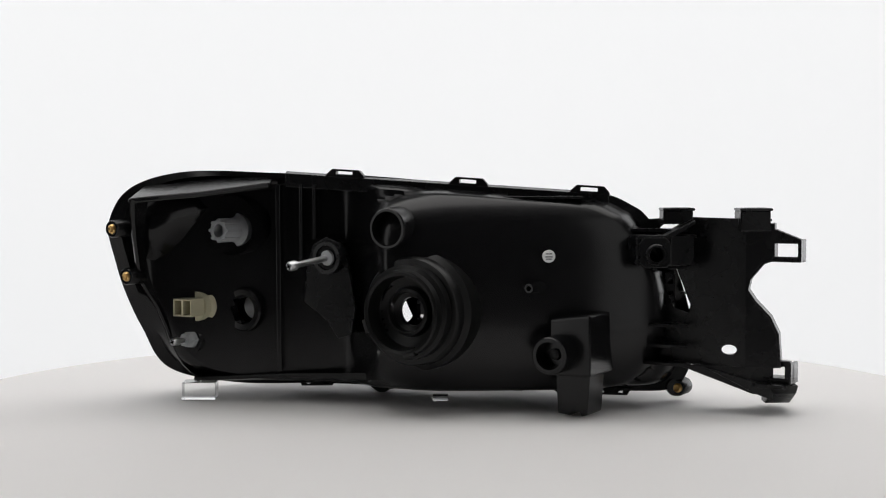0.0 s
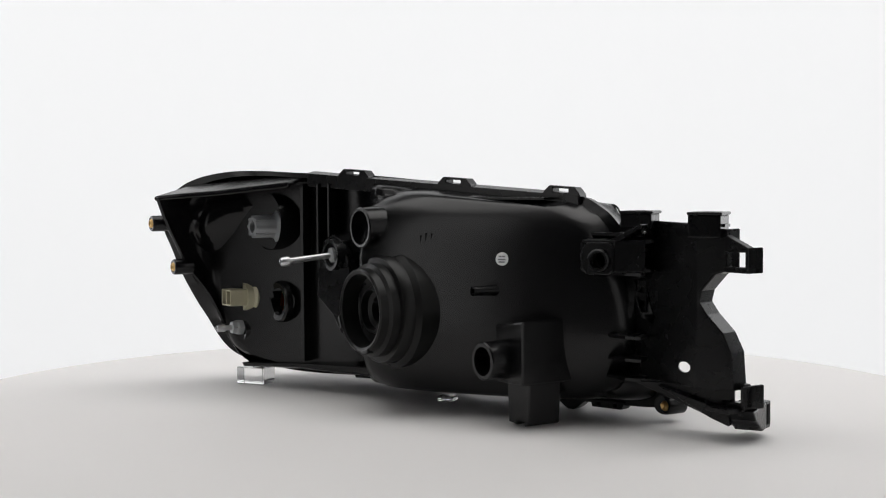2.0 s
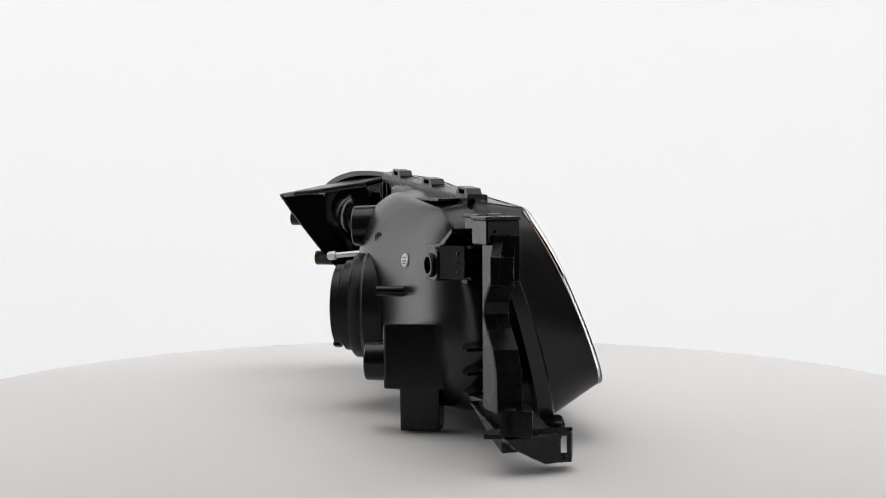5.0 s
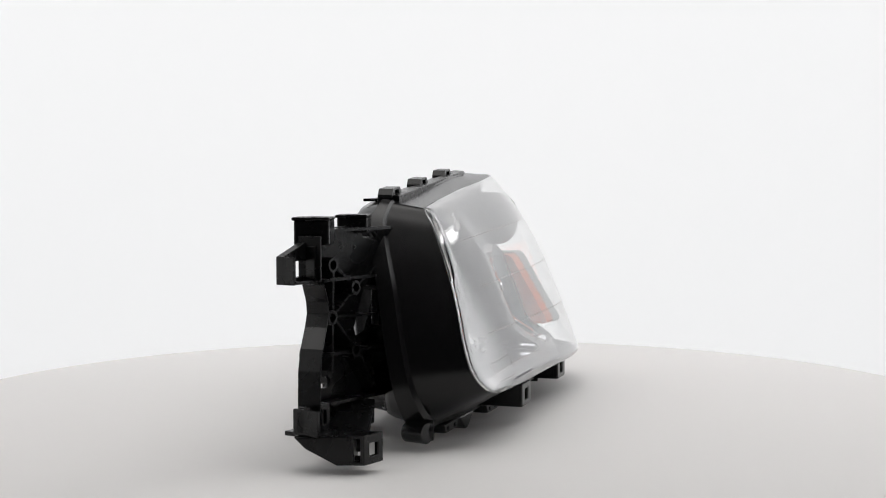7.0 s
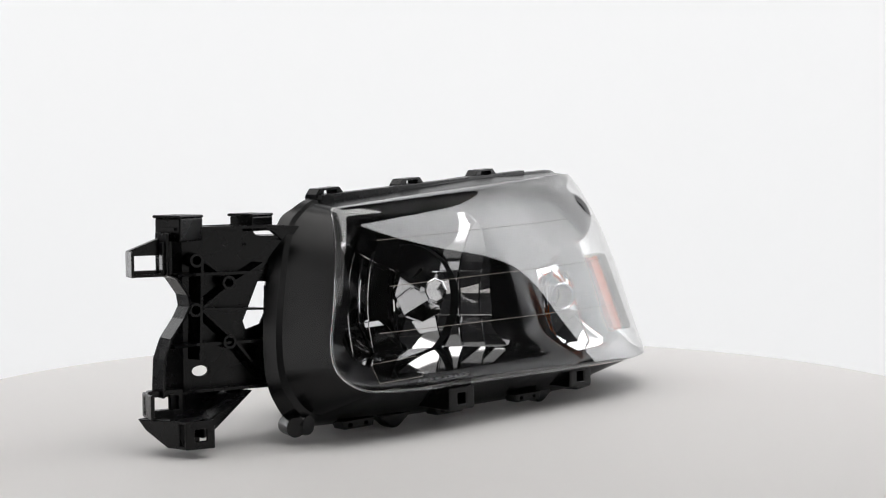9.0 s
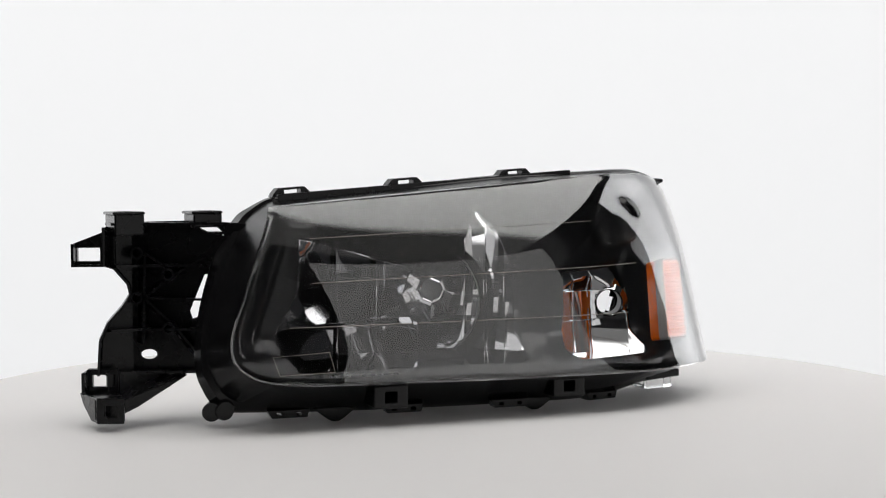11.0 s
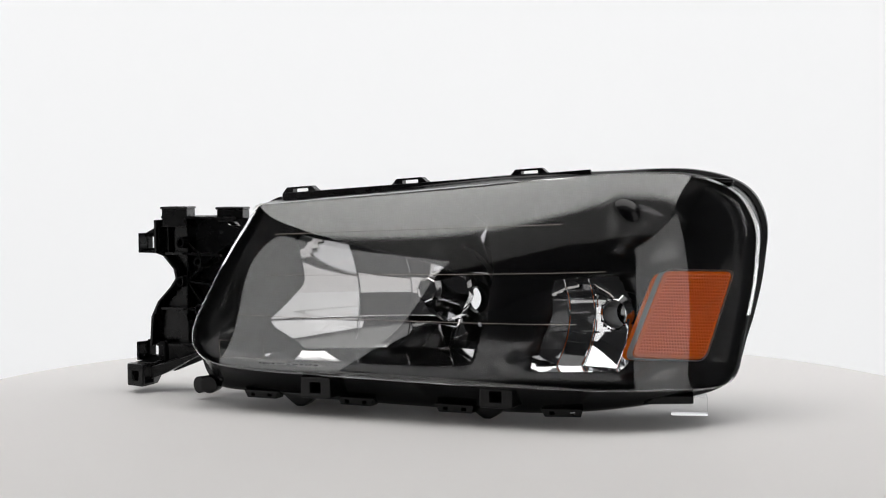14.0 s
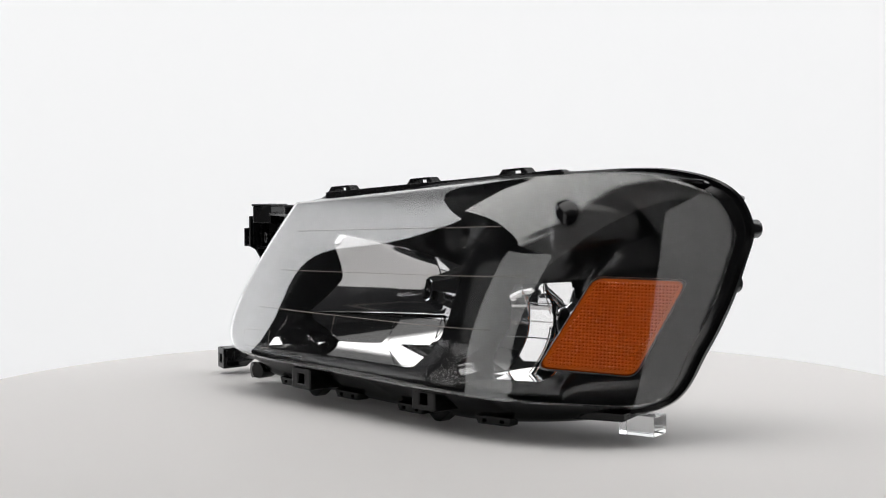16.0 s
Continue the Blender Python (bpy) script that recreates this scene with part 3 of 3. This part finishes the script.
def build_amber():
    corners = [Vector((-0.1995, 0.0689, 0.1267)), Vector((-0.2587, 0.0265, 0.1235)), Vector((-0.2333, 0.0655, 0.0505)), Vector((-0.1718, 0.1091, 0.0577))]
    n = (corners[1] - corners[0]).cross(corners[3] - corners[0]).normalized()
    if n.y < 0:
        n = -n
    mid = sum(corners, Vector()) / 4

    def rounded(k, up):
        pts = []
        for i in range(4):
            a, b, c = corners[i - 1], corners[i], corners[(i + 1) % 4]
            p, q = b.lerp(a, 0.1), b.lerp(c, 0.1)
            for s in range(5):
                t = s / 4
                pts.append(p * (1 - t) ** 2 + b * 2 * t * (1 - t) + q * t * t)
        return [mid + (p - mid) * k + n * up for p in pts]

    r = part("side_reflector", add_loft(bmesh.new(), [rounded(0.99, -0.012), rounded(0.99, 0.0), rounded(0.97, 0.0035), rounded(0.93, 0.0042)]), AMBERBACK, headlight, "orange side reflector with a fine prism grid", smooth=True)
    part("rim", add_loft(bmesh.new(), [rounded(1.0, -0.004), rounded(1.015, -0.004), rounded(1.018, 0.003), rounded(1.01, 0.0042), rounded(1.0, 0.003)], False, False), RIM, r, "pale clear moulded rim", smooth=True)
    # small pyramids that turn the light back
    bm = bmesh.new()
    cols, rows = 24, 26

    def spot(u, v, up):
        p = corners[0].lerp(corners[1], u).lerp(corners[3].lerp(corners[2], u), v)
        return bm.verts.new(mid + (p - mid) * 0.9 + n * up)

    for i in range(cols):
        for j in range(rows):
            shift = 0.5 * (j % 2)
            u0, u1 = min((i + shift) / cols, 1), min((i + 1 + shift) / cols, 1)
            v0, v1 = j / rows, (j + 1) / rows
            if u1 - u0 < 0.01:
                continue
            q = [spot(u0, v0, 0.0043), spot(u1, v0, 0.0043), spot(u1, v1, 0.0043), spot(u0, v1, 0.0043)]
            top = spot((u0 + u1) / 2, (v0 + v1) / 2, 0.0054)
            for k in range(4):
                bm.faces.new((q[k], q[(k + 1) % 4], top))
    part("prism_grid", bm, AMBERBACK, r)


build_amber()


def build_cup():
    p = Vector((-0.163, front_y(-0.163, 0.163) - 0.023, 0.163))
    part("blank_cup", turned(p, FORE, [(-0.05, 0.0275), (0.0, 0.0265), (0.006, 0.025), (0.011, 0.0215), (0.014, 0.0165), (0.0155, 0.01), (0.016, 0.003)], 40, False, True), GLOSS, headlight, "round glossy black dome", smooth=True)


build_cup()


def build_lens_marks():
    for x0, z0, x1, z1 in ((0.144, 0.155, -0.116, 0.1655), (0.150, 0.119, -0.154, 0.127), (0.174, 0.084, -0.13, 0.085)):
        pts = [(x0 + (x1 - x0) * i / 40, 0, z0 + (z1 - z0) * i / 40) for i in range(41)]
        part("moulded_line", tube([(x, lens_y(x, z) + 0.0012, z) for x, _, z in pts], 0.00024, 5), RIM, lens, "thin pale moulded line")
    frame_of_mark = ((0.19, 0.0615), (0.146, 0.064), (0.1435, 0.048), (0.187, 0.047))
    for (xa, za), (xb, zb) in zip(frame_of_mark, frame_of_mark[1:] + frame_of_mark[:1]):
        run = [(xa + (xb - xa) * k / 8, za + (zb - za) * k / 8) for k in range(9)]
        part("mark_frame", tube([(x, lens_y(x, z) + 0.0012, z) for x, z in run], 0.00016, 5), RIM, lens, "thin pale moulded frame")
    x = 0.148
    for w in (0.002, 0.006, 0.003, 0.0075, 0.0035, 0.005, 0.003, 0.006, 0.004):
        y = lens_y(x - w / 2, 0.0445)
        part("marking_bar", box(x - w, x, y - 0.0004, y + 0.0013, 0.0438, 0.0452), INK, lens, "small pale moulded marking")
        x -= w + 0.002


build_lens_marks()


# ---- on the outside of the housing ----
def build_outside():
    # rail along the top
    xs = [-0.138 + 0.288 * i / 24 for i in range(25)]
    loops = []
    for x in xs:
        y, z = -0.012 - 0.12 * x - 0.0015, 0.1985 - 0.0705 * (x + 0.0) + 0.0005
        loops.append([(x, y - 0.006, z - 0.011), (x, y - 0.006, z + 0.001), (x, y + 0.004, z + 0.003), (x, y + 0.012, z + 0.003), (x, y + 0.012, z - 0.011)])
    rail = part("top_rail", add_loft(bmesh.new(), loops), SATIN, headlight, "black flanged rail", bevel=0.0006)
    part("shelf", plate_z([(0.042, -0.043), (0.125, -0.052), (0.128, -0.02), (0.042, -0.01)], [], 0.1862, 0.1885), SATIN, rail, bevel=0.0006)
    for x in (-0.083, 0.0275, 0.134):
        y, z = -0.012 - 0.12 * x, 0.1985 - 0.0705 * x
        m = Matrix.Translation((x, y - 0.002, z + 0.002)) @ Matrix.Rotation(radians(4.0), 4, "Y") @ Matrix.Rotation(radians(-7), 4, "Z")
        bm = bmesh.new()
        add_plate(bm, [(-0.018, -0.001), (-0.0165, 0.002), (-0.012, 0.0065), (0.012, 0.0065), (0.0165, 0.002), (0.018, -0.001)], [rect(-0.0085, 0.0065, 0.0012, 0.0046)], -0.005, 0.007, lambda a, b, d: m @ Vector((a, d, b)))
        part("top_clip", bm, SATIN, headlight, bevel=0.0005)
    # signal lamp's hood
    rim = [(-0.2625, -0.0725, 0.188), (-0.2655, -0.06, 0.171), (-0.2675, -0.045, 0.152), (-0.269, -0.028, 0.131), (-0.2695, -0.013, 0.1145), (-0.266, -0.004, 0.104),
           (-0.259, 0.003, 0.09), (-0.252, 0.010, 0.07), (-0.245, 0.016, 0.048), (-0.238, 0.0205, 0.034), (-0.231, 0.0225, 0.0265), (-0.2225, 0.0235, 0.0215)]
    loops = []
    for x, y, z in rim:
        fx, fy = x - 0.004 * smoothstep(0.02, 0.1, z), max(y + 0.022, -0.026)
        loops.append([(x, y, z), (x + 0.0015, y - 0.0015, z), (x + 0.004, y, z - 0.001), (x + 0.006, fy, z), (fx, fy, z + 0.002)])
    hood = part("signal_hood", add_loft(bmesh.new(), loops), BLACK, headlight, "deep black hood round the signal lamp", smooth=True)
    bm = bmesh.new()
    add_loft(bm, [[(-0.2645, -0.0725, 0.184), (-0.2645, -0.0725, 0.1885), (-0.262, 0.005, 0.203), (-0.262, 0.005, 0.199)],
                  [(-0.24, -0.064, 0.186), (-0.24, -0.064, 0.191), (-0.24, 0.007, 0.2045), (-0.24, 0.007, 0.2)],
                  [(-0.21, -0.049, 0.1885), (-0.21, -0.049, 0.1935), (-0.21, 0.008, 0.206), (-0.21, 0.008, 0.202)],
                  [(-0.15, -0.016, 0.196), (-0.15, -0.016, 0.2015), (-0.15, 0.01, 0.207), (-0.15, 0.01, 0.203)]])
    part("hood_top", bm, BLACK, hood, bevel=0.0018)
    for b in ((-0.147, -0.143, -0.002, 0.02, 0.03, 0.2), (-0.125, -0.1225, -0.008, 0.02, 0.13, 0.2), (-0.113, -0.1105, -0.008, 0.02, 0.15, 0.2)):
        part("web", box(*b), BLACK, hood, bevel=0.0005)
    part("hood_floor", add_loft(bmesh.new(), [[(-0.226, 0.012, 0.023), (-0.226, 0.016, 0.019), (-0.226, 0.07, 0.015), (-0.226, 0.07, 0.022)],
                                              [(-0.14, 0.004, 0.028), (-0.14, 0.004, 0.024), (-0.14, 0.07, 0.012), (-0.14, 0.07, 0.02)],
                                              [(-0.06, -0.01, 0.03), (-0.06, -0.01, 0.022), (-0.06, 0.06, 0.010), (-0.06, 0.06, 0.018)]]), BLACK, hood, bevel=0.0008)
    # screw pad in the middle recess
    pad = part("screw_pad", add_plate(bmesh.new(), [(-0.121, 0.095), (-0.118, 0.128), (-0.112, 0.146), (-0.1, 0.153), (-0.087, 0.147), (-0.08, 0.128), (-0.074, 0.09), (-0.078, 0.066), (-0.09, 0.062), (-0.1, 0.078)], [], -0.02, 0.02,
                                      lambda a, b, d: (a, d - 0.3 * (a + 0.1), b)), SATIN, headlight, bevel=0.001)
    base = Vector((-0.098, -0.021, 0.1344))
    part("pad_ring", turned(base - BACK * 0.006, BACK, [(0, 0.015), (0.01, 0.0145), (0.01, 0.011), (0.003, 0.0105), (0.003, 0.002)], 28, False, True), SATIN, pad, smooth=True)


def build_screw(name, tip, base, r, head, mat, label):
    tip, base = Vector(tip), Vector(base)
    ax, ln = tip - base, (tip - base).length
    s = part(name, turned(base - ax.normalized() * 0.012, ax, [(0, r), (ln + 0.004, r), (ln + 0.004, head), (ln + 0.0105, head * 0.95), (ln + 0.012, head * 0.7)], 18), mat, headlight, label, smooth=True)
    r3 = frame_of(ax).to_4x4()
    for a in (0, 90):
        part("slot", box(-head * 0.6, head * 0.6, -0.0006, 0.0006, -0.0005, 0.0004, m=Matrix.Translation(tip) @ r3 @ Matrix.Rotation(radians(a + 20), 4, "Z")), GLOSS, s)
    return s


def build_connectors():
    sc = build_screw("adjusting_screw", (-0.129, -0.063, 0.1293), (-0.098, -0.021, 0.1344), 0.0027, 0.0044, STEEL, "zinc plated adjusting screw")
    part("collar", turned(Vector((-0.098, -0.021, 0.1344)), Vector((-0.031, -0.042, -0.005)), [(0, 0.0068), (0.003, 0.0068), (0.004, 0.005)], 20), GREY, sc, "grey nylon collar", smooth=True)
    st = build_screw("adjusting_stud", (-0.2411, -0.0077, 0.058), (-0.228, 0.014, 0.058), 0.0024, 0.0036, STEEL, "short zinc plated stud")
    part("nut", turned(Vector((-0.2285, 0.012, 0.058)), BACK, [(-0.004, 0.008), (0.002, 0.008), (0.004, 0.0066), (0.008, 0.0062)], 6), GREY, st, "grey nylon nut")
    part("stud_boss", turned(Vector((-0.2245, 0.02, 0.056)), BACK, [(-0.03, 0.016), (0.0, 0.0135), (0.006, 0.011)], 24), BLACK, headlight, smooth=True)
    # grey bulb holder
    g = Vector((-0.1855, 0.015, 0.1585))
    gh = part("grey_bulb_holder", turned(g, BACK, [(-0.004, 0.0155), (0.002, 0.0155), (0.003, 0.012), (0.005, 0.0105), (0.024, 0.0098), (0.0255, 0.009), (0.0255, 0.006), (0.013, 0.006)], 24, True, True), GREY, headlight, "light grey nylon bulb holder", smooth=True)
    r = frame_of(BACK).to_4x4()
    for k in range(8):
        a = radians(45 * k)
        part("key", box(-0.0013, 0.0013, 0.0085, 0.0108, 0.004, 0.0255, m=Matrix.Translation(g) @ r @ Matrix.Rotation(a, 4, "Z")), GREY, gh)
    # cream bulb holder
    c = Vector((-0.2195, 0.019, 0.0885))
    ch = part("cream_bulb_holder", turned(c, BACK, [(-0.004, 0.0175), (0.0, 0.0175), (0.002, 0.0145), (0.008, 0.0135)], 28), CREAM, headlight, "cream nylon bulb holder with square socket", smooth=True)
    part("socket", add_plate(bmesh.new(), rect(-0.0105, 0.0105, -0.008, 0.008), [rect(-0.009, -0.001, -0.0065, 0.0065), rect(0.001, 0.009, -0.0065, 0.0065)], 0.004, 0.026, lambda a, b, d: c + SIDE * a + Vector((0, 0, b)) + BACK * d), CREAM, ch, bevel=0.0006)
    part("socket_floor", add_plate(bmesh.new(), rect(-0.0095, 0.0095, -0.007, 0.007), [], 0.006, 0.012, lambda a, b, d: c + SIDE * a + Vector((0, 0, b)) + BACK * d), CREAM, ch)
    # upper tube beside the boot
    t = Vector((-0.026, -0.033, 0.1615))
    part("vent_tube", turned(t, BACK, [(-0.03, 0.022), (0.0, 0.0195), (0.036, 0.018), (0.037, 0.017), (0.037, 0.015), (0.01, 0.014)], 32, True, True), BLACK, headlight, smooth=True)
    # levelling motor: block, leg and nozzle
    o = Vector((0.094, -0.082, 0))
    place = lambda u, z, w: o + SIDE * u + FORE * w + Vector((0, 0, z))
    motor = part("level_motor", add_plate(bmesh.new(), [(0, 0.037), (0.0375, 0.037), (0.0375, 0.0895), (0, 0.0845)], [], 0, 0.05, place), BLACK, headlight, "square black motor housing", bevel=0.0018)
    part("leg", add_plate(bmesh.new(), [(0.002, 0.003), (0.014, 0.0015), (0.014, 0.005), (0.023, 0.005), (0.023, 0.001), (0.029, 0.0025), (0.032, 0.04), (0.0, 0.04)], [], 0.012, 0.044, place), BLACK, motor, bevel=0.0012)
    q = Vector((0.0915, -0.1025, 0.0558))
    part("nozzle", turned(q - BACK * 0.03, BACK, [(0, 0.0165), (0.029, 0.0158), (0.03, 0.0148), (0.03, 0.0118), (0.016, 0.011)], 36), BLACK, motor, smooth=True)
    part("pin", turned(q - BACK * 0.016, BACK, [(0, 0.006), (0.005, 0.0045), (0.0055, 0.002)], 12), RUBBER, motor, "small dark pin")
    pg = Vector((0.0759, -0.0878, 0.1113))
    part("peg", turned(pg - BACK * 0.03, BACK, [(0, 0.0055), (0.017, 0.0042), (0.03, 0.004), (0.03, 0.0022), (0.022, 0.002)], 18), BLACK, headlight, smooth=True)
    n = Vector((0.12, -0.98, 0.12))
    sp = Vector((0.0944, back_y(0.0944, 0.1375) - 0.0008, 0.1375))
    lb = part("round_sticker", turned(sp, n, [(-0.002, 0.0055), (0.0006, 0.0055)], 28), PAPER, headlight, "small round white sticker")
    rr = frame_of(n).to_4x4()
    for dx, dy, w in ((-0.0015, 0.002, 0.0012), (0.0015, 0.002, 0.0012), (0, -0.0006, 0.0032), (0, -0.0026, 0.0026)):
        part("print", box(dx - w, dx + w, dy - 0.0006, dy + 0.0006, 0, 0.0003, m=Matrix.Translation(sp + n.normalized() * 0.0006) @ rr), INK, lb)
    for dx, dz, h in ((0.0, 0.0, 0.007), (0.005, 0.001, 0.008), (0.0105, 0.0025, 0.006)):
        y = back_y(0.016 + dx, 0.153 + dz)
        part("embossed_bar", box(0.0155 + dx, 0.0165 + dx, y - 0.0008, y + 0.003, 0.149 + dz, 0.149 + dz + h), BLACK, housing)
    for p in ((-0.2835, -0.0545, 0.1622), (-0.2775, -0.0295, 0.119), (0.2147, -0.0095, 0.0139), (-0.047, 0.045, 0.0135)):
        p = Vector(p)
        b = part("screw_boss", turned(p - BACK * 0.02, BACK, [(0, 0.0078), (0.018, 0.0076), (0.019, 0.0068), (0.019, 0.0052), (0.016, 0.005)], 24), BLACK, headlight, smooth=True)
        part("screw_head", turned(p - BACK * 0.006, BACK, [(0, 0.0046), (0.005, 0.0044), (0.0066, 0.003), (0.0052, 0.001)], 16), BRASS, b, "yellow zinc plated screw", smooth=True)


def build_bottom():
    # square sockets at the front
    for x, y, z in ((0.0935, 0.070, 0.0245), (-0.0665, 0.101, 0.0245)):
        m = Matrix.Translation((x, y, z)) @ Matrix.Rotation(radians(-14), 4, "Z")
        s = part("front_socket", add_plate(bmesh.new(), rect(-0.0145, 0.0145, -0.0095, 0.0095), [rect(-0.005, 0.005, -0.0045, 0.0045)], -0.03, 0.011, lambda a, b, d: m @ Vector((a, d, b))), BLACK, headlight, bevel=0.0012)
        part("socket_back", add_plate(bmesh.new(), rect(-0.006, 0.006, -0.006, 0.006), [], -0.028, -0.012, lambda a, b, d: m @ Vector((a, d, b))), BLACK, s)
    # rounded feet
    for x, y in ((0.1211, 0.0261), (-0.054, 0.0707)):
        m = Matrix.Translation((x, y, 0)) @ Matrix.Rotation(radians(-14), 4, "Z")
        part("foot_bump", add_plate(bmesh.new(), [(-0.02, 0.012), (-0.007, 0.0022), (-0.003, 0.0), (0.003, 0.0), (0.007, 0.0022), (0.02, 0.012)], [], -0.006, 0.006, lambda a, b, d: m @ Vector((a, d, b))), BLACK, headlight, bevel=0.0012)
    # thin clip tabs along the lower edge
    for x, y in ((0.160, 0.016), (0.066, 0.045), (-0.026, 0.072), (-0.117, 0.083)):
        m = Matrix.Translation((x, y, 0.008)) @ Matrix.Rotation(radians(-14 if x > -0.1 else 0), 4, "Z")
        part("lower_clip", add_plate(bmesh.new(), [(-0.018, 0.004), (-0.016, -0.003), (0.014, -0.003), (0.018, 0.004)], [rect(-0.011, -0.007, -0.001, 0.0015), rect(0.006, 0.010, -0.001, 0.0015)], -0.007, 0.006, lambda a, b, d: m @ Vector((a, d, b))), BLACK, headlight, bevel=0.0005)
    part("corner_lug", turned(Vector((0.214, 0.006, 0.0145)), (0, -1, 0), [(-0.006, 0.0075), (-0.004, 0.0082), (0.012, 0.0084), (0.014, 0.0078)], 20), BLACK, headlight, smooth=True)


build_outside()
build_connectors()
build_bottom()


# ---- clear stands under the headlight ----
def build_stands():
    out = []
    s = thing("acrylic_stand", "small clear acrylic block with a pin under the headlight", "stand", "acrylic stands")
    part("block", box(-0.239, -0.208, 0.022, 0.044, 0.0005, 0.0165), ACRYL, s, bevel=0.0006)
    part("pin", turned(Vector((-0.2235, 0.031, 0.0165)), (0, 0, 1), [(0, 0.0016), (0.007, 0.0016)], 10), ACRYL, s)
    out.append(s)
    s = thing("acrylic_stand", "low clear acrylic block under the headlight", "stand", "acrylic stands")
    part("block", box(-0.006, 0.008, 0.008, 0.022, 0.0005, 0.005), ACRYL, s, bevel=0.0005)
    out.append(s)
    return out


stands = build_stands()


# ---- turning of the table and what lies on it ----
def motions():
    rows = [(k * 0.25, pose(0, 0, 0, 0, 0, SPIN * k * 0.25)) for k in range(65)]
    for ob in (turntable, headlight, *stands):
        walk(ob, rows)


motions()
